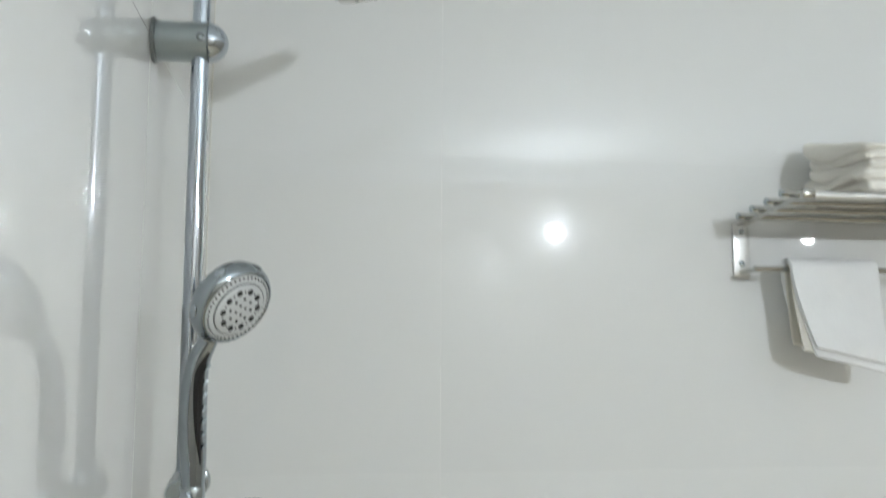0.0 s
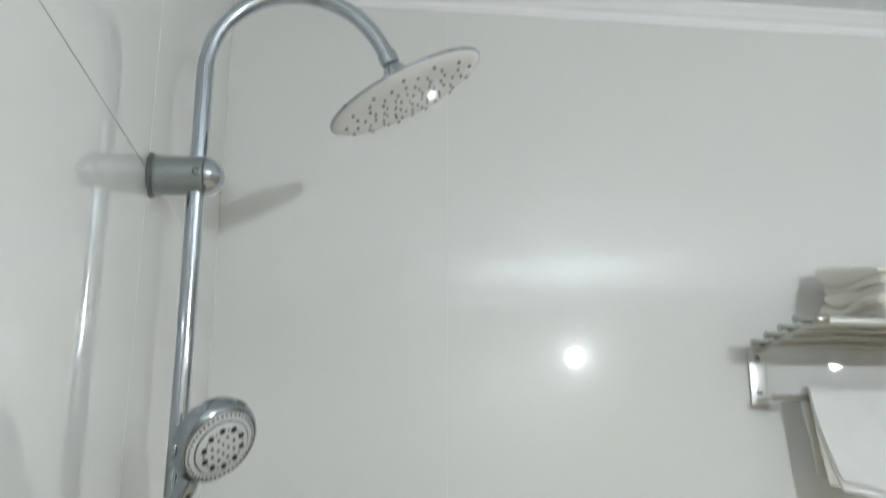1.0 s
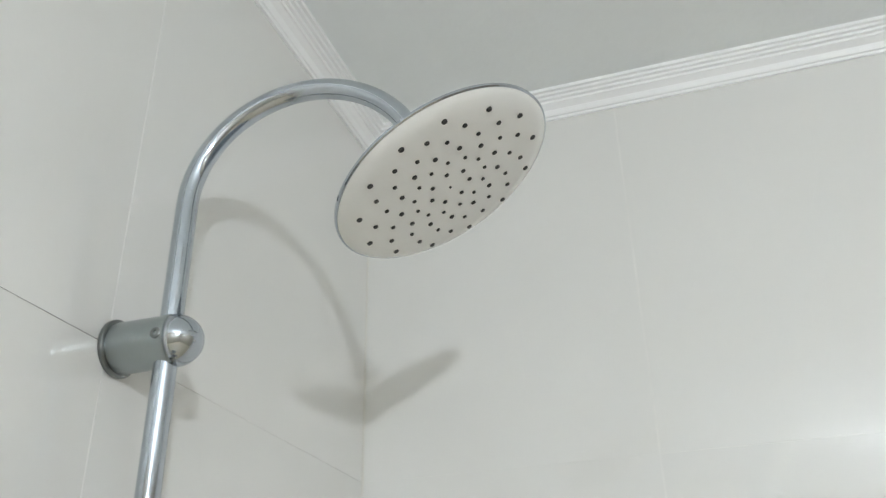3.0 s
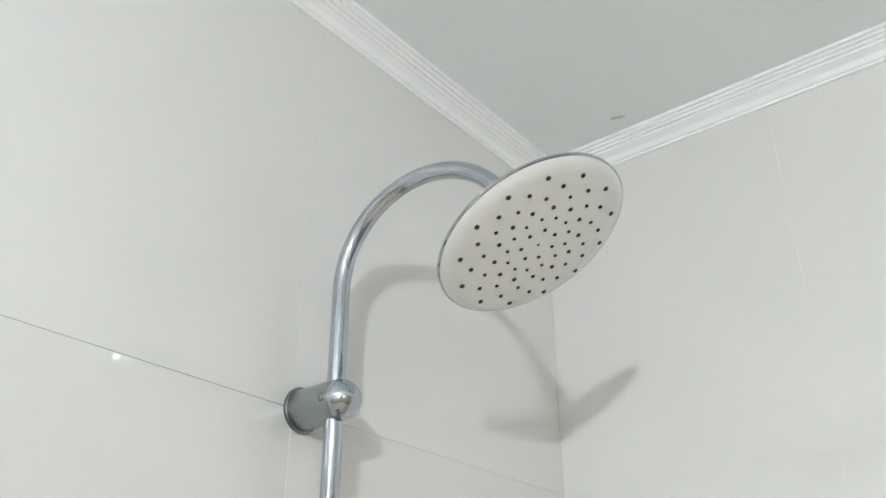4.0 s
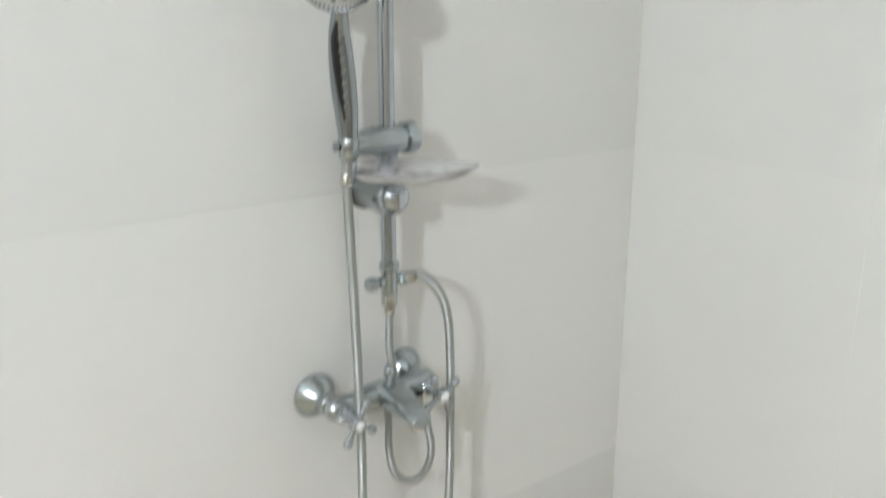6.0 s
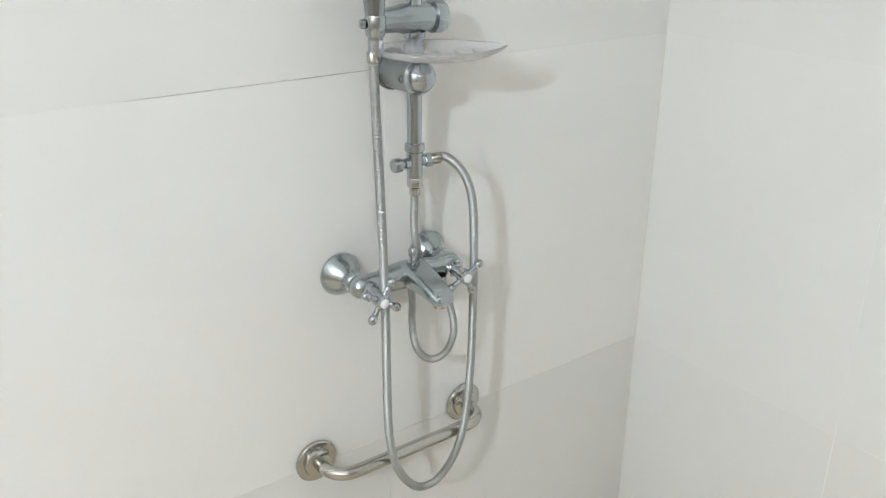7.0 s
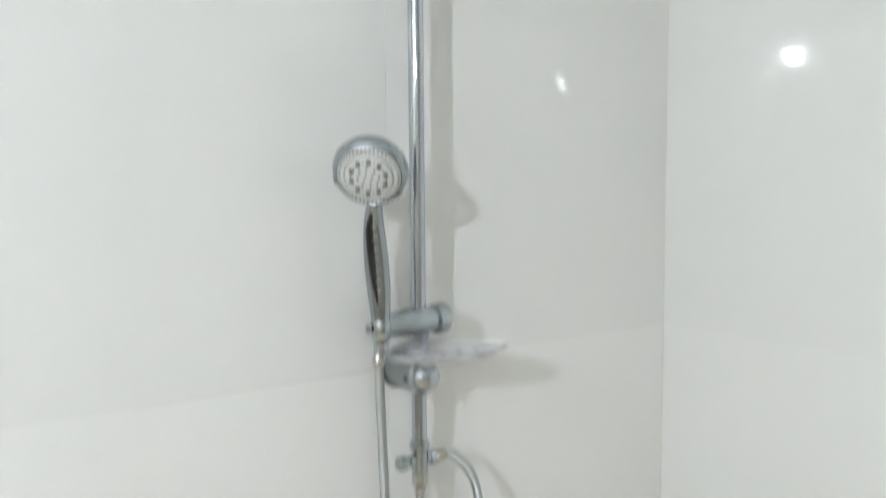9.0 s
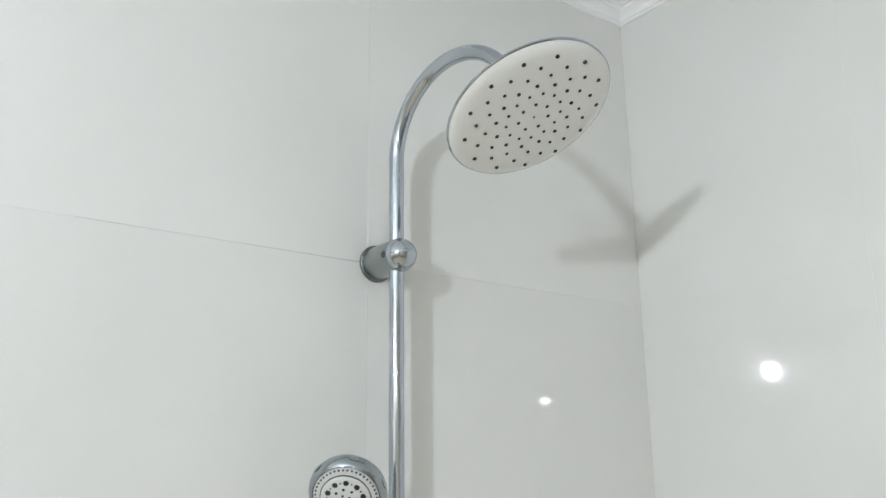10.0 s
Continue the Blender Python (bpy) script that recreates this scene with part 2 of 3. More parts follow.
cornice("trim_west", (0, ROOM_Y, CEIL), (0, 0, CEIL), (1, 0, 0))
cornice("trim_north", (0, 0, CEIL), (ROOM_X, 0, CEIL), (0, -1, 0))
cornice("trim_south", (ROOM_X, ROOM_Y, CEIL), (0, ROOM_Y, CEIL), (0, 1, 0))
cornice("trim_east", (ROOM_X, 0, CEIL), (ROOM_X, ROOM_Y, CEIL), (-1, 0, 0))


bead = turned(bmesh.new(), (0.0001, -0.0001, 0.0), (0, 0, 1), [(0, 0.0010), (CEIL - 0.037, 0.0010)], 10)
tagged(part("trim_corner", bead, SEALANT), "thin pale sealant bead along the wall corner", "trim", kind="structure")


# ---- lamps ----
def globe_lamp(centre, r, mat, label):
    """A globe on a thin stem under the ceiling."""
    top = Vector((centre.x, centre.y, CEIL))
    lamp = thing("pendant_lamp", label, "lamp", at=top)
    inv = Matrix.Translation(-top)
    for name, bm, m in (("canopy", turned(bmesh.new(), top, (0, 0, -1), [(0, 0.03), (0.006, 0.029), (0.012, 0.018), (0.014, 0.0)]), CEILING),
                        ("stem", rod_between(top - UP * 0.02, centre + UP * r * 1.25, 0.003), CEILING),
                        ("socket", turned(bmesh.new(), centre + UP * r * 0.85, (0, 0, 1), [(0, r * 0.55), (r * 0.2, r * 0.61), (r * 0.7, r * 0.46), (r * 0.75, 0.004)]), DULL_CHROME),
                        ("globe", ball(bmesh.new(), centre, r, 28), mat)):
        bm.transform(inv)
        part(name, bm, m, lamp)
    return lamp


UP = Vector((0, 0, 1))
globe_lamp(LAMP, 0.036, BULB, "lit white globe lamp hanging from the ceiling")
globe_lamp(LAMP_B, 0.026, BULB_B, "small lit globe lamp hanging from the ceiling")

round_light = thing("ceiling_light", "round unlit flush ceiling light with a polished rim", "lamp", at=(0.975, -1.345, CEIL))
part("rim", turned(bmesh.new(), (0, 0, 0), (0, 0, -1), [(0, 0.1585)] + [(0.003 + 0.010 * math.sin(math.pi * k / 14), 0.1465 + 0.0118 * math.cos(math.pi * k / 14)) for k in range(15)] + [(0, 0.1345)], 96), MIRROR_RING, round_light)
part("diffuser", turned(bmesh.new(), (0, 0, 0), (0, 0, -1), [(0, 0.1342), (0.004, 0.1340), (0.0075, 0.125), (0.0105, 0.095), (0.0125, 0.060), (0.0135, 0.025), (0.0137, 0.0)], 64), CORNICE, round_light)


def filler_dab():
    """An uneven flat dab under the ceiling."""
    bm = bmesh.new()
    rim = [bm.verts.new((0.0105 * math.cos(a) * (1 + 0.25 * math.sin(3 * a + 1)), 0.0055 * math.sin(a) * (1 + 0.3 * math.cos(2 * a)), -0.0006))
           for a in (2 * math.pi * k / 20 for k in range(20))]
    top = [bm.verts.new((v.co.x * 1.15, v.co.y * 1.15, 0.0)) for v in rim]
    bm.faces.new(rim)
    for k in range(20):
        j = (k + 1) % 20
        bm.faces.new((rim[k], rim[j], top[j], top[k]))
    ob = part("filler_dab", bm, FILLER)
    ob.matrix_world = pose(0.205, -0.083, CEIL, 0, 0, 20)
    return tagged(ob, "small grey dab of filler on the pale ceiling", "smudge")


filler_dab()


# ---- shower column ----
shower = thing("shower_column", "chrome shower column with a round rain head, fixed to the tiled wall", "shower", at=(0, ROD_Y, 1.2))
SHIFT = Matrix.Translation((0, -ROD_Y, -1.2))


def sub(name, bm, mat, parent, label=""):
    """A part of the shower column, given in world metres."""
    bm.transform(SHIFT)
    return part(name, bm, mat, parent, label)


AZ = radians(5.6)
OUT = Vector((math.cos(AZ), math.sin(AZ), 0))
UP = Vector((0, 0, 1))
BOTTOM = Vector((ROD_X, ROD_Y, 1.098))
R_ARC, Z_ARC = 0.1195, 1.9422
END = radians(32)
arc = [BOTTOM, Vector((ROD_X, ROD_Y, 1.5)), Vector((ROD_X, ROD_Y, Z_ARC - 0.02))]
for k in range(0, 33):
    a = math.pi - (math.pi - END) * k / 32
    arc.append(Vector((ROD_X, ROD_Y, Z_ARC)) + OUT * (R_ARC + R_ARC * math.cos(a)) + UP * R_ARC * math.sin(a))
DOWN = (OUT * math.sin(END) - UP * math.cos(END)).normalized()
arc.append(arc[-1] + DOWN * 0.020)
ARM_END = arc[-1]
sub("riser_pipe", tube(arc, 0.0106, 28), CHROME, shower)


def bracket(z):
    base = (0.0005, ROD_Y, z)
    br = sub("wall_bracket", turned(bmesh.new(), base, (1, 0, 0), [(0.004, 0.0235), (0.0065, 0.0242), (0.0645, 0.0242), (0.0652, 0.0232), (0.0656, 0.0)], 40), BRACKET, shower)
    sub("end_dome", turned(bmesh.new(), base, (1, 0, 0), [(0.0650, 0.0), (0.0655, 0.0230), (0.0664, 0.0240), (0.069, 0.0237), (0.073, 0.0224), (0.078, 0.0197), (0.083, 0.0155),
        (0.0865, 0.0100), (0.0882, 0.0045), (0.0886, 0.0)], 40), CHROME, br, "polished rounded end of the bracket")
    sub("set_screw", turned(bmesh.new(), (0.0585, ROD_Y - 0.0228, z - 0.001), (0, -1, 0), [(0, 0.0052), (0.0018, 0.0052), (0.0026, 0.0042), (0.0027, 0.0022), (0.0012, 0.0018), (0.0012, 0)], 20), DARK_ROUGH_CHROME, br, "small dark set screw")
    sub("flange", turned(bmesh.new(), base, (1, 0, 0), [(0, 0.0272), (0.0035, 0.0274), (0.0048, 0.0262), (0.0052, 0.0244)], 40), DARK_ROUGH_CHROME, br)
    return br


bracket(1.800)
bracket(1.197)

# rain head, turned a little further towards the rack wall than its arm
HEAD_R, FACE_R = 0.1112, 0.1092
NORMAL = Vector((0.4707, 0.0856, -0.8781)).normalized()
FACE = Vector((0.3134, -0.5512, 1.9349))


def face_lift(rad):
    """Height of the slightly domed face over its rim, which is rolled over."""
    q = rad / FACE_R
    return 0.0005 + 0.0100 - 0.0038 * q ** 2 - 0.0062 * q ** 14


neck_top = ARM_END - DOWN * 0.003
sub("swivel_nut", turned(bmesh.new(), neck_top, (FACE - NORMAL * 0.012) - neck_top, [(0, 0.0118), (0.003, 0.0128), (0.016, 0.0128), (0.018, 0.010), (0.022, 0.0135), (0.034, 0.020)], 28), CHROME, shower)
head = sub("rain_head", turned(bmesh.new(), FACE, -NORMAL, [(0.0002, HEAD_R - 0.0025), (-0.0002, HEAD_R - 0.0012), (0.0008, HEAD_R), (0.0030, HEAD_R), (0.0042, HEAD_R - 0.002), (0.0095, 0.065), (0.018, 0.024), (0.020, 0.0)], 72), CHROME, shower, "chrome shell of the round rain head")
face = sub("face_plate", turned(bmesh.new(), FACE, NORMAL, [(-0.001, FACE_R)] + [(face_lift(FACE_R * q), FACE_R * q) for q in (1, 0.995, 0.985, 0.97, 0.95, 0.925, 0.89, 0.85, 0.8, 0.7, 0.55, 0.35, 0.15, 0)], 96), HEAD_FACE, head, "cream plastic face plate")
across = NORMAL.cross(Vector((0, 1, 0))).normalized()
upward = NORMAL.cross(across)
for count, rad, phase, size in ((1, 0.0, 0.0, 0.0012), (7, 0.0207, 0.600, 0.0023), (13, 0.0372, 0.706, 0.0020), (13, 0.0513, 0.197, 0.0026), (13, 0.0648, 0.667, 0.0022), (13, 0.0778, 0.167, 0.0025), (13, 0.0912, 0.667, 0.0029)):
    for k in range(count):
        a = 2 * math.pi * (k + phase) / count + random.uniform(-0.012, 0.012)
        p = FACE + (across * math.cos(a) + upward * math.sin(a)) * rad + NORMAL * (face_lift(rad) - 0.0003)
        sub("nozzle", turned(bmesh.new(), p, NORMAL, [(0, size), (0.0014, size * 0.9), (0.0016, size * 0.5), (0.0010, 0.0)], 10), RUBBER, face)

# sliding holder for the hand shower
SL_Z = 1.274
slider = sub("sliding_holder", turned(bmesh.new(), (0.058, -0.640, SL_Z), (0, 1, 0), [(0, 0.0135), (0.002, 0.0155), (0.030, 0.0165), (0.040, 0.0190), (0.082, 0.0190), (0.084, 0.0178)], 32), DULL_CHROME, shower)
sub("clamp_knob", turned(bmesh.new(), (0.058, -0.5555, SL_Z), (0, 1, 0), [(0, 0.0180), (0.0015, 0.0215), (0.014, 0.0225), (0.019, 0.0205), (0.0215, 0.014), (0.022, 0.0)], 32), DULL_CHROME, slider)
CUP = Vector((0.074, -0.651, SL_Z))
sub("cup", turned(bmesh.new(), CUP - Vector((0, 0, 0.016)), (-0.02, 0.02, 1), [(0, 0.0110), (0.002, 0.0125), (0.024, 0.0138), (0.026, 0.0130)], 28), DULL_CHROME, slider)
sub("cup_screw", turned(bmesh.new(), CUP + Vector((-0.004, -0.013, 0)), (-0.3, -1, 0), [(0, 0.0065), (0.005, 0.0065), (0.0065, 0.0050), (0.007, 0.0)], 20), CHROME, slider)
sub("collar", turned(bmesh.new(), (ROD_X, ROD_Y, SL_Z - 0.026), (0, 0, 1), [(0, 0.0135), (0.0015, 0.0150), (0.008, 0.0150)], 28), CHROME, slider)

# tee under the riser
TEE_Z = 1.077
tee = sub("tee", turned(bmesh.new(), (ROD_X, ROD_Y, 1.056), (0, 0, 1), [(0, 0.0105), (0.001, 0.0115), (0.036, 0.0115), (0.038, 0.0140), (0.047, 0.0140), (0.049, 0.0118)], 28), DULL_CHROME, shower)
sub("diverter_stub", turned(bmesh.new(), (ROD_X, ROD_Y - 0.010, TEE_Z), (0, -1, 0), [(0, 0.0075), (0.008, 0.0075), (0.0085, 0.0055), (0.014, 0.0055), (0.0145, 0.0098), (0.024, 0.0102), (0.026, 0.0090)], 24), DULL_CHROME, tee)
sub("outlet_nut", turned(bmesh.new(), (ROD_X, ROD_Y + 0.010, TEE_Z), (0.12, 1, 0), [(0, 0.0075), (0.006, 0.0075), (0.0065, 0.0102), (0.016, 0.0102), (0.018, 0.0085)], 6), DULL_CHROME, tee)
sub("inlet_nut", turned(bmesh.new(), (ROD_X, ROD_Y, 1.040), (0, 0, 1), [(0, 0.0092), (0.002, 0.0112), (0.014, 0.0112), (0.016, 0.0098)], 6), STEEL, tee)


# ---- things hung on the shower column ----
def soap_tray():
    ob = thing("soap_tray", "clear acrylic oval soap tray clipped on the shower pipe", "soap tray", at=(ROD_X, ROD_Y, 1.235))
    along, across = Vector((0.41, 0.91, 0)).normalized(), Vector((0.91, -0.41, 0)).normalized()
    c = Vector((0.097, -0.566, 1.235))
    bm = bmesh.new()
    seg = 48

    def ring(f, z, inset=0.0):
        out = []
        for k in range(seg):
            a = 2 * math.pi * k / seg
            px, py = 0.091 * math.cos(a), 0.062 * math.sin(a)
            if math.cos(a) > 0:
                py *= 1 - 0.5 * math.cos(a) ** 2
            tip = 0.001 * max(0, math.cos(a)) ** 6
            out.append(bm.verts.new(c + (along * px + across * py) * f + UP * (z + tip * f)))
        return out
    rings = [ring(0.35, -0.008), ring(0.78, -0.007), ring(0.93, -0.001), ring(1.0, 0.0045), ring(0.985, 0.0060), ring(0.90, 0.0005), ring(0.75, -0.0050), ring(0.35, -0.0055)]
    for a, b in zip(rings, rings[1:]):
        for i in range(seg):
            j = (i + 1) % seg
            bm.faces.new((a[i], a[j], b[j], b[i]))
    bm.faces.new(rings[0][::-1])
    bm.faces.new(rings[-1])
    bm.transform(Matrix.Translation(-ob.location))
    dish = part("dish", bm, CLEAR, ob)
    for k in range(5):
        p = c + along * (-0.05 + 0.025 * k)
        rib = rod_between(p - across * 0.026 + UP * -0.0045, p + across * 0.026 + UP * -0.0045, 0.0018, 8, 0.0003)
        rib.transform(Matrix.Translation(-ob.location))
        part("rib", rib, CLEAR, dish)
    clip = turned(bmesh.new(), (ROD_X, ROD_Y, 1.2225), (0, 0, 1), [(0, 0.0125), (0.001, 0.0140), (0.017, 0.0140), (0.018, 0.0125)], 28)
    clip.transform(Matrix.Translation(-ob.location))
    part("clip", clip, CLEAR, ob)
    return ob


soap_tray()


def hand_shower():
    base = CUP
    ob = thing("hand_shower", "chrome hand shower with a grey spray face in its holder", "hand shower", at=base)
    inv = Matrix.Translation(-base)
    centre = Vector((0.118, -0.692, 1.475))
    n = Vector((0.64, -0.585, -0.53)).normalized()

    def add(name, bm, mat, parent, label=""):
        bm.transform(inv)
        return part(name, bm, mat, parent, label)
    low = base + Vector((0.0, 0.0, -0.020))
    v = (UP - n * UP.dot(n)).normalized()
    back = centre - n * 0.017 - v * 0.036
    line = spline([low, base + Vector((0.0, -0.001, 0.03)), base + Vector((-0.002, -0.004, 0.085)), base + Vector((0.002, -0.010, 0.140)), back], 12)
    bm = bmesh.new()
    m_side = n.cross(UP).normalized()
    rings = []
    total = len(line) - 1
    for i, p in enumerate(line):
        f = i / total
        ahead = (line[min(i + 1, total)] - line[max(i - 1, 0)]).normalized()
        front = m_side.cross(ahead).normalized()
        w = 0.0098 + 0.0066 * math.sin(math.pi * min(1, f * 1.05)) ** 1.4
        d = 0.0098 + 0.0030 * math.sin(math.pi * f)
        rings.append([bm.verts.new(p + m_side * w * math.cos(a) + front * d * math.sin(a)) for a in (2 * math.pi * k / 24 for k in range(24))])
    for a, b in zip(rings, rings[1:]):
        for i in range(24):
            j = (i + 1) % 24
            bm.faces.new((a[i], a[j], b[j], b[i]))
    bm.faces.new(rings[0][::-1])
    bm.faces.new(rings[-1])
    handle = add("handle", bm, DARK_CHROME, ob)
    # dark grip inlay along the front of the handle
    inlay = bmesh.new()
    strip = []
    for i in range(int(total * 0.28), int(total * 0.88)):
        f = (i - total * 0.28) / (total * 0.60)
        p = line[i]
        ahead = (line[i + 1] - line[i - 1]).normalized()
        front = m_side.cross(ahead).normalized()
        if front.dot(n) < 0:
            front = -front
        g = i / total
        d = 0.0098 + 0.0030 * math.sin(math.pi * g)
        w = 0.0020 + 0.0078 * math.sin(math.pi * min(1, max(0, f)))
        strip.append([inlay.verts.new(p + m_side * w * s + front * (d * math.sqrt(max(0.05, 1 - (w * s / 0.0155) ** 2)) + e)) for s, e in ((-0.15, 0.0002), (0.2, 0.0010), (0.55, 0.0012), (0.8, 0.0008), (1.15, -0.0008))])
    for a, b in zip(strip, strip[1:]):
        for i in range(4):
            inlay.faces.new((a[i], a[i + 1], b[i + 1], b[i]))
    add("grip_inlay", inlay, GLOSS_BLACK, handle, "dark inlay down the handle")
    for k in range(7):
        i = int(total * (0.36 + 0.065 * k))
        p, ahead = line[i], (line[i + 1] - line[i - 1]).normalized()
        front = m_side.cross(ahead).normalized()
        if front.dot(n) < 0:
            front = -front
        q = p + front * (0.0112 + 0.0030 * math.sin(math.pi * i / total))
        add("grip_rib", rod_between(q - m_side * 0.0065 + ahead * 0.0030, q - m_side * 0.0002 - ahead * 0.0030, 0.0011, 8, 0.0003), DULL_CHROME, handle)
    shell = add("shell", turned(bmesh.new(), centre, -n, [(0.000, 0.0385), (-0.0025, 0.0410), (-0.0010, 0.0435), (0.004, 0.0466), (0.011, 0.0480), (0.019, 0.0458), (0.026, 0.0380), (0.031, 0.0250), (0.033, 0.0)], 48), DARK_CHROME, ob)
    plate = add("spray_face", turned(bmesh.new(), centre, n, [(-0.001, 0.0400), (0.0020, 0.0394), (0.0034, 0.0345), (0.0040, 0.0318), (0.0034, 0.0308), (0.0062, 0.0292), (0.0068, 0.0278), (0.0072, 0.0)], 48), GREY_FACE, shell, "pale grey spray face")
    add("groove", turned(bmesh.new(), centre, n, [(0.0030, 0.0312), (0.0047, 0.0311), (0.0049, 0.0304), (0.0045, 0.0298)], 48), DARK_ROUGH_CHROME, plate, "dark groove round the inner disc")
    mm = frame_of(n)
    for k in range(6):
        a = 2 * math.pi * (k + 0.25) / 6
        side = mm @ Vector((math.cos(a), math.sin(a), 0))
        around = side.cross(n)
        q = centre - n * 0.0085 + side * 0.0472
        dimple = turned(bmesh.new(), (0, 0, 0), (0, 0, 1), [(0, 0.0052), (0.0009, 0.0050), (0.0012, 0.0040), (0.0006, 0.0028), (0.0004, 0)], 20)
        dimple.transform(Matrix.Translation(q) @ Matrix((around * 1.35, n * 0.8, side)).transposed().to_4x4())
        add("grip_dimple", dimple, CHROME, shell)
    for count, rad, size, phase in ((44, 0.0368, 0.0014, 0), (10, 0.0222, 0.0037, 0.3), (10, 0.0222, 0.0011, 0.8), (8, 0.0135, 0.0019, 0.1), (4, 0.0058, 0.0017, 0.3)):
        for k in range(count):
            a = 2 * math.pi * (k + phase) / count
            lift = 0.0024 if rad > 0.03 else 0.0066
            p = centre + n * lift + mm @ Vector((rad * math.cos(a), rad * math.sin(a), 0))
            add("jet", turned(bmesh.new(), p, n, [(0, size), (0.0009, size * 0.9), (0.0011, size * 0.5), (0.0008, 0)], 8), RUBBER, plate)
    add("hose_nut", turned(bmesh.new(), low + Vector((0, 0, -0.022)), (0, 0, 1), [(0, 0.0075), (0.002, 0.0098), (0.020, 0.0102), (0.023, 0.0095)], 24), CHROME, ob)
    return ob


hand_shower()


def hose(name, pts, r, label, nuts=()):
    ob = thing(name, label, "hose", at=pts[0])
    inv = Matrix.Translation(-Vector(pts[0]))
    bm = tube(spline(pts, 14), r, 14, ribs=0.0006, pitch=0.0022)
    bm.transform(inv)
    part("braid", bm, HOSE, ob)
    for a, b, rad in nuts:
        nut = turned(bmesh.new(), a, Vector(b) - Vector(a), [(0, rad * 0.85), (0.002, rad), (0.014, rad), (0.016, rad * 0.8)], 20)
        nut.transform(inv)
        part("ferrule", nut, STEEL, ob)
    return ob


hose("shower_hose", [(0.060, -0.553, 1.0785), (0.066, -0.530, 1.078), (0.076, -0.506, 1.050), (0.080, -0.4935, 1.010), (0.080, -0.4885, 0.940), (0.080, -0.4880, 0.865),
                     (0.080, -0.4885, 0.767), (0.080, -0.494, 0.675), (0.081, -0.506, 0.611), (0.082, -0.528, 0.568), (0.084, -0.562, 0.545), (0.086, -0.596, 0.551), (0.087, -0.625, 0.584),
                     (0.088, -0.642, 0.627), (0.089, -0.6515, 0.688), (0.089, -0.653, 0.785), (0.089, -0.653, 0.860), (0.087, -0.655, 1.000), (0.080, -0.656, 1.150), (0.074, -0.6555, 1.236)], 0.0060,
     "long flexible steel shower hose hanging in a loop", nuts=[((0.060, -0.555, 1.0785), (0.065, -0.535, 1.0785), 0.0080), ((0.074, -0.6555, 1.240), (0.0748, -0.6557, 1.22), 0.0080)])
hose("feed_hose", [(0.056, -0.579, 1.044), (0.057, -0.5805, 1.020), (0.056, -0.5805, 0.976), (0.049, -0.570, 0.943), (0.034, -0.556, 0.915), (0.030, -0.568, 0.885), (0.050, -0.580, 0.858), (0.062, -0.589, 0.832),
                   (0.068, -0.588, 0.798), (0.070, -0.575, 0.774), (0.072, -0.556, 0.763), (0.073, -0.535, 0.768), (0.074, -0.522, 0.789), (0.074, -0.520, 0.814), (0.072, -0.526, 0.845), (0.070, -0.537, 0.880)], 0.0052,
     "short flexible steel hose looping below the mixer tap", nuts=[((0.056, -0.579, 1.044), (0.0565, -0.5795, 1.02), 0.0078)])


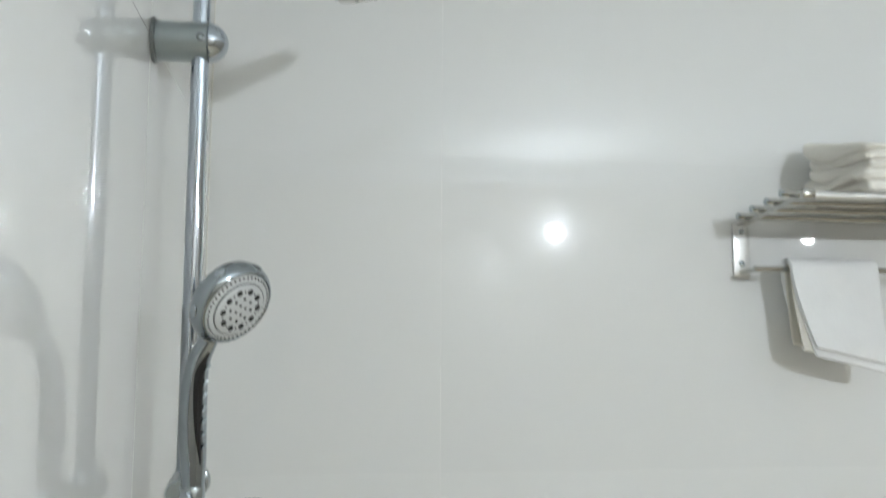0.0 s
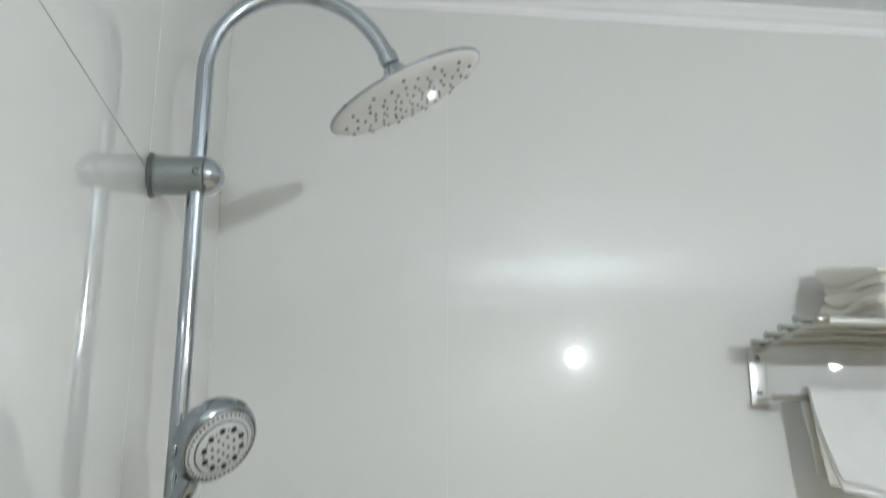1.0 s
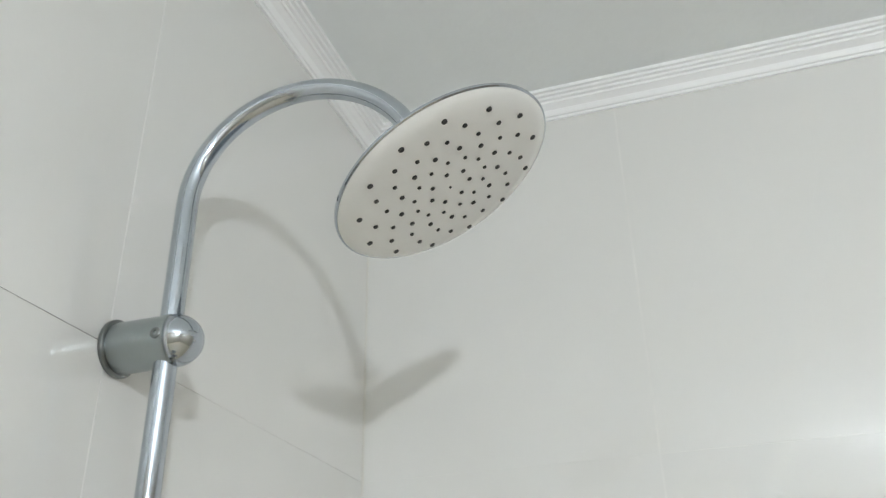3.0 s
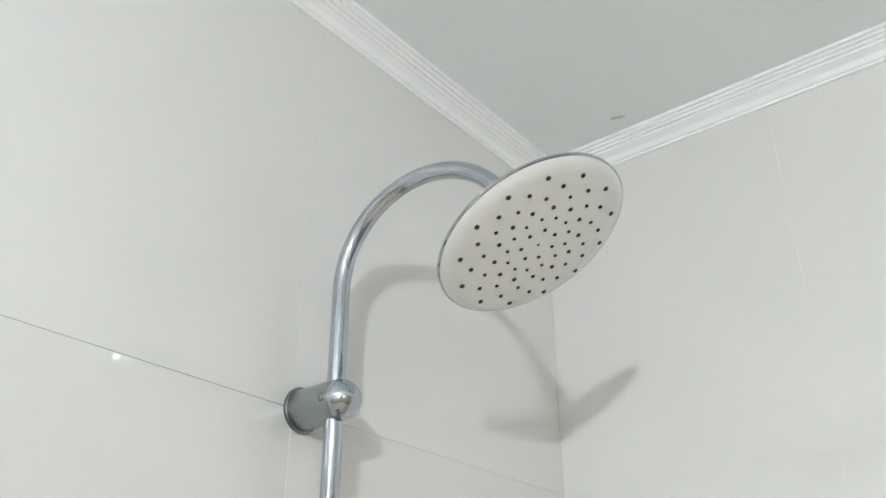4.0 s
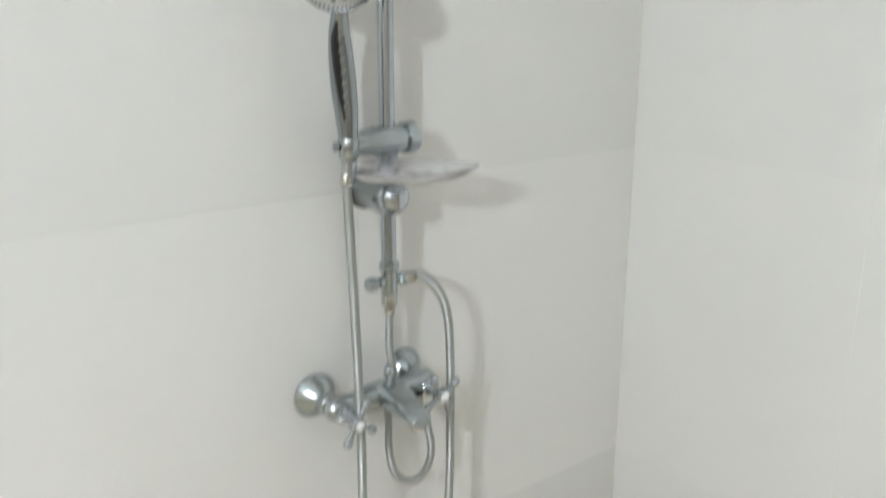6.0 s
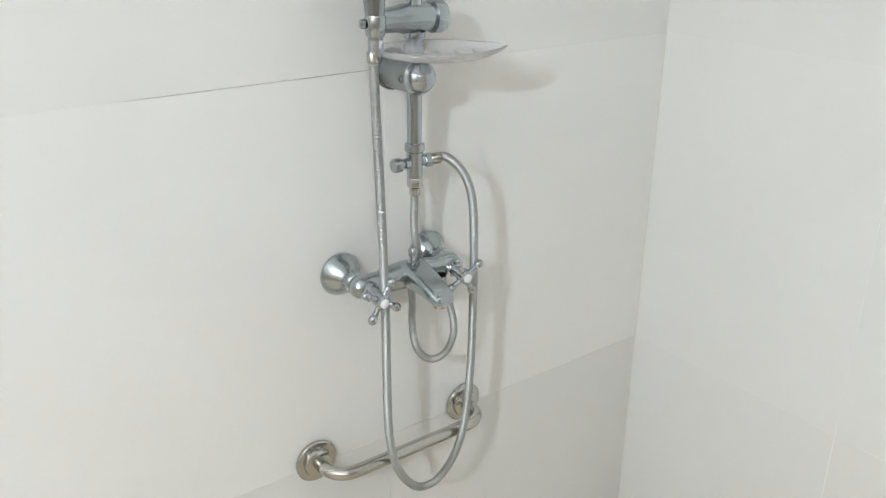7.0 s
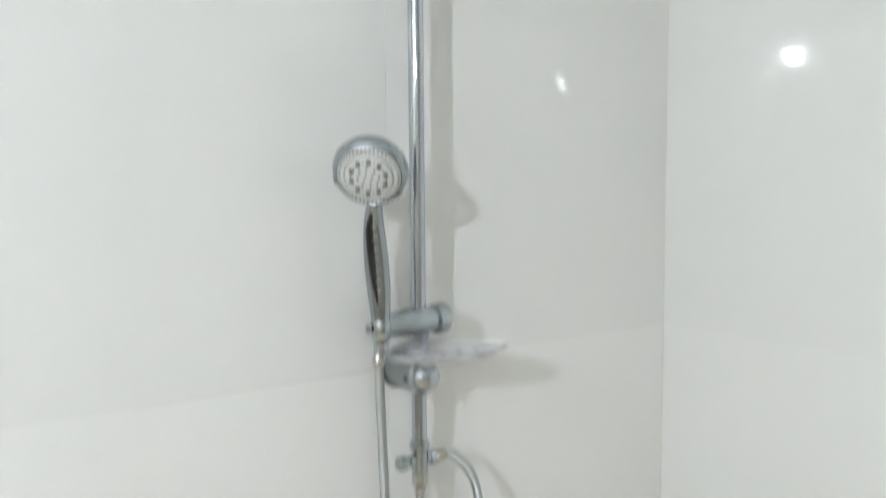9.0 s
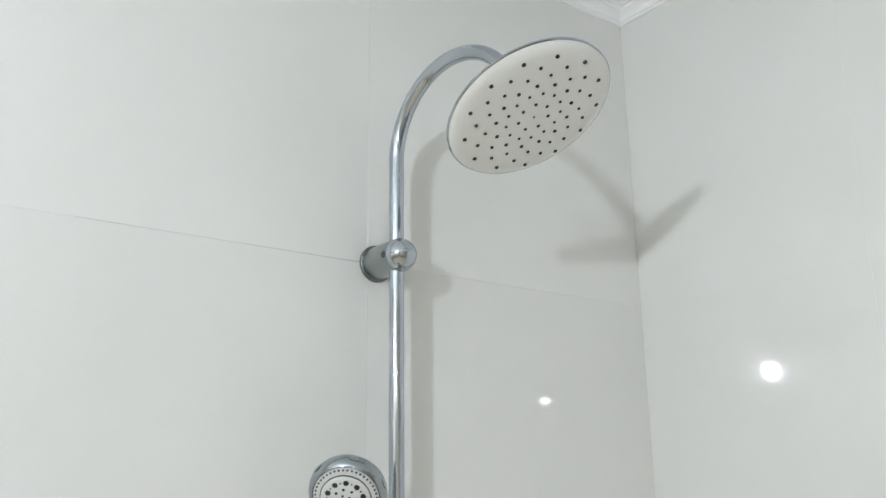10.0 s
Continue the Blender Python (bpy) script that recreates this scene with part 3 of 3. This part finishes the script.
def mixer_tap():
    ob = thing("mixer_tap", "chrome wall-mounted bath mixer tap with two cross handles", "tap", at=(0, -0.597, 0.914))
    inv = Matrix.Translation(-ob.location)

    def add(name, bm, mat, parent, label=""):
        bm.transform(inv)
        return part(name, bm, mat, parent, label)
    z, bx = 0.911, 0.058
    body = turned(bmesh.new(), (bx, -0.690, z), (0, 1, 0), [(-0.001, 0.0), (0.0, 0.0055), (0.003, 0.0105), (0.008, 0.0150), (0.015, 0.0170), (0.030, 0.0165), (0.045, 0.0150), (0.060, 0.0185), (0.093, 0.0210), (0.126, 0.0185), (0.141, 0.0150), (0.156, 0.0165), (0.171, 0.0170), (0.178, 0.0150), (0.183, 0.0105), (0.186, 0.0055), (0.187, 0.0)], 32)
    body = add("body", body, DULL_CHROME, ob)
    for y in (-0.674, -0.519):
        add("rose", turned(bmesh.new(), (0.0005, y, z), (1, 0, 0), [(0, 0.0325), (0.0030, 0.0328), (0.0050, 0.0318), (0.011, 0.0285), (0.018, 0.0230), (0.024, 0.0175), (0.027, 0.0150), (0.030, 0.0135)], 40), DULL_CHROME, ob)
        add("union", turned(bmesh.new(), (0.026, y, z), (1, 0, 0), [(0, 0.0125), (0.006, 0.0125), (0.0065, 0.0150), (0.018, 0.0150), (0.020, 0.0130), (0.030, 0.0130)], 8), DULL_CHROME, ob)
    # flat tapering spout
    spout = bmesh.new()
    rings = []
    for f in [i / 12 for i in range(13)]:
        x = 0.060 + 0.085 * f
        zc = z + 0.004 + 0.004 * math.sin(f * math.pi) - 0.016 * f
        w, h = 0.0245 - 0.0075 * f, 0.0180 - 0.0100 * f
        if f == 1:
            w, h = w * 0.9, h * 0.75
        ring = []
        for k in range(24):
            a = 2 * math.pi * k / 24
            cx, cz = math.cos(a), math.sin(a)
            ring.append(spout.verts.new((x, -0.590 + w * math.copysign(abs(cx) ** 0.45, cx), zc + h * math.copysign(abs(cz) ** 0.55, cz))))
        rings.append(ring)
    for a, b in zip(rings, rings[1:]):
        for i in range(24):
            j = (i + 1) % 24
            spout.faces.new((a[i], a[j], b[j], b[i]))
    spout.faces.new(rings[0][::-1])
    spout.faces.new(rings[-1])
    spout = add("spout", spout, DULL_CHROME, ob)
    add("aerator", turned(bmesh.new(), (0.133, -0.590, z - 0.026), (0, 0, 1), [(0, 0.0080), (0.001, 0.0095), (0.014, 0.0095)], 24), STEEL, spout)
    add("tip_button", ball(bmesh.new(), Vector((0.1415, -0.5985, z - 0.0085)), 0.0058, 16), CHROME, spout)
    add("outlet", turned(bmesh.new(), (0.068, -0.543, z - 0.034), (0, 0, 1), [(0, 0.0095), (0.001, 0.0105), (0.022, 0.0105)], 20), STEEL, ob)
    knob = add("diverter_knob", turned(bmesh.new(), (0.070, -0.592, z + 0.018), (0, 0, 1), [(0, 0.0095), (0.006, 0.0095), (0.0065, 0.0045), (0.014, 0.0045), (0.0145, 0.0070), (0.023, 0.0075), (0.026, 0.0055), (0.0265, 0)], 24), CHROME, ob)
    for y, spin in ((-0.668, 58), (-0.523, 28)):
        handle = add("cross_handle", turned(bmesh.new(), (bx + 0.010, y, z - 0.003), (1, 0, -0.10), [(0, 0.0130), (0.010, 0.0130), (0.012, 0.0105), (0.026, 0.0085), (0.028, 0.0110), (0.040, 0.0110), (0.042, 0.0085)], 28), CHROME, ob)
        hub = Vector((bx + 0.045, y, z - 0.0065))
        for k in range(4):
            a = radians(spin + 90 * k)
            d = Vector((0, math.cos(a), math.sin(a)))
            arm = turned(bmesh.new(), hub + d * 0.006, d, [(0, 0.0048), (0.010, 0.0040), (0.015, 0.0046), (0.0165, 0.0040), (0.0175, 0.0050), (0.0200, 0.0062), (0.0235, 0.0066), (0.0270, 0.0056), (0.0295, 0.0030), (0.0300, 0)], 16)
            add("arm", arm, CHROME, handle)
        add("cap", turned(bmesh.new(), hub + Vector((0.005, 0, -0.0005)), (1, 0, -0.1), [(0, 0.0070), (0.004, 0.0067), (0.0062, 0.0045), (0.0070, 0.0)], 24), PORCELAIN, handle, "white porcelain cap")
    return ob


mixer_tap()


def grab_bar():
    z = 0.609
    ob = thing("grab_bar", "short bent brushed steel grab bar on round wall flanges", "grab bar", at=(0, -0.585, z))
    inv = Matrix.Translation(-ob.location)
    y0, y1 = -0.730, -0.442
    pts = [(0.004, y0, z), (0.026, y0 + 0.001, z)]
    for k in range(1, 9):
        a = math.pi / 2 * k / 8
        pts.append((0.026 + 0.036 * math.sin(a), y0 + 0.036 * (1 - math.cos(a)), z))
    pts += [(0.062, -0.62, z), (0.062, -0.55, z)]
    for k in range(0, 9):
        a = math.pi / 2 * (1 - k / 8)
        pts.append((0.026 + 0.036 * math.sin(a), y1 - 0.036 * (1 - math.cos(a)), z))
    pts.append((0.004, y1, z))
    bm = tube(pts, 0.0102, 24)
    bm.transform(inv)
    part("bar", bm, STEEL, ob)
    for y in (y0, y1):
        bm = turned(bmesh.new(), (0.0005, y, z), (1, 0, 0), [(0, 0.0345), (0.004, 0.0345), (0.006, 0.0325), (0.0065, 0.0240), (0.013, 0.0225), (0.0145, 0.0205), (0.0150, 0.0128)], 40)
        bm.transform(inv)
        part("flange", bm, STEEL, ob)
    return ob


grab_bar()


# ---- towel rack and towels ----
RACK_X0, RACK_X1, RACK_Z = 1.015, 1.615, 1.692
BAR_Y, BAR_Z = -0.078, 1.584


def shelf_z(y):
    """Height of the tubes' axes: the shelf climbs a little towards its front."""
    return 1.6845 - 0.108 * max(y, -0.212)


def towel_rack():
    ob = thing("towel_rack", "polished steel towel rack with a tubular shelf and a lower rail", "towel rack", at=((RACK_X0 + RACK_X1) / 2, 0, 1.62))
    inv = Matrix.Translation(-ob.location)

    def add(name, bm, mat, parent, label=""):
        bm.transform(inv)
        return part(name, bm, mat, parent, label)
    for x in (RACK_X0 + 0.0225, RACK_X1 - 0.0225):
        plate = add("wall_plate", box(bmesh.new(), (x - 0.0168, -0.0075, 1.573), (x + 0.0168, -0.0005, 1.680), 0.0012), SATIN, ob)
        for z in (1.600, 1.6645):
            add("screw", turned(bmesh.new(), (x, -0.0075, z), (0, -1, 0), [(0, 0.0062), (0.0012, 0.0062), (0.0028, 0.0045), (0.0030, 0.0020), (0.0012, 0.0018), (0.0012, 0)], 18), DULL_CHROME, plate)
        arm = bmesh.new()
        rows = []
        for y in (-0.0005, -0.10, -0.212, -0.235, -0.262):
            z = shelf_z(y) - 0.0068 - (0.008 if y < -0.25 else 0.004 if y < -0.22 else 0)
            rows.append([arm.verts.new((x + dx, y, z + dz)) for dx, dz in ((-0.0075, 0), (-0.0075, -0.0035), (0.0075, -0.0035), (0.0075, 0))])
        for a, b in zip(rows, rows[1:]):
            for k in range(4):
                arm.faces.new((a[k], a[(k + 1) % 4], b[(k + 1) % 4], b[k]))
        arm.faces.new(rows[0][::-1])
        arm.faces.new(rows[-1])
        bmesh.ops.recalc_face_normals(arm, faces=arm.faces)
        arm.transform(inv)
        part("side_arm", arm, STEEL, ob, smooth=False)
        add("lower_arm", box(bmesh.new(), (x - 0.006, BAR_Y - 0.004, BAR_Z - 0.005), (x + 0.006, -0.0005, BAR_Z + 0.003), 0.0015), STEEL, ob)
    for y in (-0.043, -0.098, -0.152, -0.206):
        z, ends = shelf_z(y), (RACK_X0, RACK_X1)
        tube_part = add("shelf_tube", rod_between((ends[0], y, z), (ends[1], y, z), 0.0066, 20), STEEL, ob)
        for x, d in ((ends[0], -1), (ends[1], 1)):
            add("end_cap", turned(bmesh.new(), (x, y, z), (d, 0, 0), [(-0.002, 0.0071), (0.002, 0.0071), (0.0035, 0.0055), (0.0037, 0)], 16), DULL_CHROME, tube_part)
    ends, y, z = (RACK_X0 + 0.018, RACK_X1 - 0.018), -0.256, 1.6960
    tube_part = add("front_tube", rod_between((ends[0], y, z), (ends[1], y, z), 0.0082, 20), SATIN, ob)
    for x, d in ((ends[0], -1), (ends[1], 1)):
        add("end_cap", turned(bmesh.new(), (x + 0.012 * -d, y, z + 0.002), (d, 0, 0), [(0, 0.0085), (0.002, 0.0098), (0.016, 0.0098), (0.021, 0.0080), (0.023, 0.0045), (0.0235, 0)], 20), STEEL, tube_part)
    add("lower_rail", rod_between((RACK_X0 + 0.010, BAR_Y, BAR_Z), (RACK_X1 - 0.010, BAR_Y, BAR_Z), 0.0055, 20), STEEL, ob)
    return ob


towel_rack()


def bow(back, middle, front):
    """A curve through three heights, from the front (f = 0) to the wall (f = 1)."""
    return lambda f: front * (2 * f - 1) * (f - 1) + middle * 4 * f * (1 - f) + back * f * (2 * f - 1)


# borders between the layers of the two towels, as shares of the stack's height
BORDERS = [bow(0, 0, 0), bow(0.16, 0.20, 0.27), bow(0.49, 0.33, 0.52), bow(0.60, 0.585, 0.69), bow(0.80, 0.68, 0.91), bow(1.0, 0.985, 1.0)]


def folded_towel(first, last, seed):
    """A towel folded in soft layers, each with a rounded fold at its sides."""
    x0, x1, y0, y1 = 1.150, 1.470, -0.256, -0.050
    ob = thing("folded_towel", "thick white terry towel folded flat on the rack", "towel", "folded towels on the rack", at=((x0 + x1) / 2, (y0 + y1) / 2, 1.715 if first == 0 else 1.77))
    inv = Matrix.Translation(-ob.location)

    def height(share, f):
        y = y0 + (y1 - y0) * f
        low = max(shelf_z(y) + 0.0065 - max(0, -0.212 - y) * 0.25, 1.7015)
        return low + (1.7925 + 0.045 * f - low) * share
    nu, n_end, n_flat = 56, 18, 14
    for n in range(first, last):
        bm = bmesh.new()
        rings = []
        out = 0.004 * math.sin(2.1 * n + seed)
        for i in range(nu + 1):
            g = i / nu
            f = 0.5 - 0.5 * math.cos(math.pi * g)
            y = y0 + (y1 - y0) * f
            lo, hi = height(BORDERS[n](f), f), height(BORDERS[n + 1](f), f)
            h = (hi - lo) / 2 * (1.18 - 0.10 * f)
            end = min(f, 1 - f) * (y1 - y0) / 0.013
            end = math.sqrt(max(0.03, 1 - (1 - min(1, end)) ** 2))
            mid = (hi + lo) / 2
            wave = 0.005 * noise.noise(Vector((y * 11, n * 3.7, seed)))
            left = x0 + out + wave - (0.004 * math.sin(math.pi * f) if n == 4 else 0.006 * math.sin(2 * math.pi * f) * (1 if n % 2 else -1)) + 0.010 * (1 - end) + 0.006 * max(0, f - 0.75) * 4 * (1 if n in (2, 3) else -0.4)
            right = x1 - 0.010 * (1 - end)
            loop = []
            for k in range(n_end + 1):
                a = math.pi * (0.5 + k / n_end)
                loop.append((left + h * (1 + 0.85 * math.cos(a)), abs(math.sin(a)) ** 0.8 * math.copysign(1, math.sin(a))))
            for k in range(1, n_flat):
                loop.append((left + h + (right - left - 2 * h) * k / n_flat, -1))
            for k in range(n_end + 1):
                a = math.pi * (1.5 + k / n_end)
                loop.append((right - h * (1 - math.cos(a)), math.sin(a)))
            for k in range(1, n_flat):
                loop.append((right - h - (right - left - 2 * h) * k / n_flat, 1))
            ring = []
            for x, q in loop:
                soft = 0.0020 * noise.noise(Vector((x * 16, y * 16, n * 5.3 + seed))) + 0.0008 * noise.noise(Vector((x * 55, y * 55, n * 2.3)))
                ring.append(bm.verts.new((x, y, mid + q * h * end + soft * (1 if q > -0.5 or n else 0.2))))
            rings.append(ring)
        m = len(rings[0])
        for a, b in zip(rings, rings[1:]):
            for i in range(m):
                bm.faces.new((a[i], a[(i + 1) % m], b[(i + 1) % m], b[i]))
        bm.faces.new(rings[0][::-1])
        bm.faces.new(rings[-1])
        bmesh.ops.recalc_face_normals(bm, faces=bm.faces)
        bm.transform(inv)
        part("fold", bm, TERRY_WARM, ob)
    return ob


folded_towel(0, 3, 3)
folded_towel(3, 5, 8)


def hanging_towel():
    ob = thing("hanging_towel", "white terry towel folded over the lower rail of the rack", "towel", at=(1.27, BAR_Y, BAR_Z))
    inv = Matrix.Translation(-ob.location)

    def sheet(name, left_top, left_low, right, low_left, low_right, dy, r, mat, label=""):
        """One layer over the rail: front fall, round over the rail, short back fall."""
        bm = bmesh.new()
        nu, path = 34, []
        front_n, back_n = 22, 12
        for k in range(front_n + 1):
            path.append(("f", 1 - k / front_n))
        for k in range(1, 8):
            path.append(("t", k / 8))
        for k in range(back_n + 1):
            path.append(("b", k / back_n))
        rows = []
        for i in range(nu + 1):
            u = i / nu
            row = []
            low = low_left + (low_right - low_left) * u
            for kind, s in path:
                x = left_top + (right - left_top) * u + (left_low - left_top) * (1 - u) * (s ** 1.5 if kind != "t" else 0)
                wave = 0.003 * noise.noise(Vector((x * 9, s * 3, dy * 40)))
                if kind == "f":
                    y, z = BAR_Y - r - dy - 0.016 * s - wave * s, BAR_Z - (BAR_Z - low) * s
                elif kind == "t":
                    a = math.pi * s
                    y, z = BAR_Y - (r + dy) * math.cos(a), BAR_Z + (r + dy) * math.sin(a)
                else:
                    y, z = BAR_Y + r + dy + 0.004 * s + wave * s, BAR_Z - (BAR_Z - low) * s * 0.93
                row.append(bm.verts.new((x, y, z)))
            rows.append(row)
        for a, b in zip(rows, rows[1:]):
            for i in range(len(path) - 1):
                bm.faces.new((a[i], a[i + 1], b[i + 1], b[i]))
        bm.transform(inv)
        made = part(name, bm, mat, ob, label)
        solid = made.modifiers.new("thick", "SOLIDIFY")
        solid.thickness, solid.offset = 0.0052, 0
        rounded = made.modifiers.new("rounded", "SUBSURF")
        rounded.levels = rounded.render_levels = 1
        return made
    sheet("inner_layer", 1.093, 1.106, 1.264, 1.428, 1.404, 0.0, 0.0085, TERRY_EDGE, "cream inner layer of the folded towel")
    sheet("middle_layer", 1.0905, 1.128, 1.267, 1.4180, 1.386, 0.0055, 0.0085, TERRY)
    sheet("outer_layer", 1.090, 1.126, 1.270, 1.434, 1.402, 0.0115, 0.0085, TERRY)
    return ob


hanging_towel()


# ---- wall tiles, each a piece of its own ----
def tile_mesh(w, h, cache={}):
    key = (round(w, 4), round(h, 4))
    if key not in cache:
        bm = box(bmesh.new(), (0, -0.0, 0), (w, 0.008, h))
        edges = [e for e in bm.edges if all(v.co.y < 0.001 for v in e.verts)]
        bmesh.ops.bevel(bm, geom=edges, offset=0.0002, segments=1, affect="EDGES")
        mesh = bpy.data.meshes.new("tile")
        bmesh.ops.recalc_face_normals(bm, faces=bm.faces)
        bm.to_mesh(mesh)
        bm.free()
        mesh.materials.append(TILE)
        cache[key] = mesh
    return cache[key]


def joint_line(y0, y1, z, wide, thin, power):
    """A dark strip in a joint of the shower wall, narrowing along it."""
    bm = bmesh.new()
    n, rows = 60, []
    for k in range(n + 1):
        f = k / n
        y = y0 + (y1 - y0) * f
        w = (thin + (wide - thin) * (1 - f) ** power) * (0.8 + 0.5 * noise.noise(Vector((y * 60, z * 9, 0.3)))) / 2
        rows.append([bm.verts.new((x, y, z + dz)) for x, dz in ((-0.0004, -w), (0.0005, -w * 0.8), (0.0005, w * 0.8), (-0.0004, w))])
    for a, b in zip(rows, rows[1:]):
        for q in range(4):
            bm.faces.new((a[q], a[(q + 1) % 4], b[(q + 1) % 4], b[q]))
    bm.faces.new(rows[0][::-1])
    bm.faces.new(rows[-1])
    return part("joint_line", bm, DARK_GROUT, wall_west, "dark line in a tile joint", smooth=False)


joint_line(-0.605, -1.00, 1.8, 0.0008, 0.00003, 2.4)
joint_line(-0.605, -0.95, 1.2, 0.0009, 0.00003, 3.0)

GAP, SEAM = 0.00048, 0.0002
ROWS_Z = (0.0, 0.6, 1.2, 1.8, CEIL)
ROW_TONES = ((0.92, 1.0, 0.96, 0.985), (0.975, 0.99, 0.972, 0.985))  # tone factors of the tile rows, floor to ceiling, for each wall
for wall, cuts, turn, row_tones in ((wall_west, (0.0, 0.5925, 1.7925, -ROOM_Y), 90, ROW_TONES[0]), (wall_north, (0.0, 0.4344, 1.6344, ROOM_X), 0, ROW_TONES[1])):
    for a, b in zip(cuts, cuts[1:]):
        for lo, hi, row_tone in zip(ROWS_Z, ROWS_Z[1:], row_tones):
            tile = new("tile", tile_mesh(b - a - 2 * GAP, hi - lo - 2 * SEAM))
            tile.parent = wall
            tile.color = (row_tone, row_tone, row_tone * 0.995, 1)
            tip = (random.uniform(-0.02, 0.02), random.uniform(-0.02, 0.02))
            if turn:
                tile.matrix_local = pose(0, -b + GAP, lo + SEAM, 0, tip[0], 90)
            else:
                tile.matrix_local = pose(a + GAP, 0, lo + SEAM, tip[0], 0, tip[1])
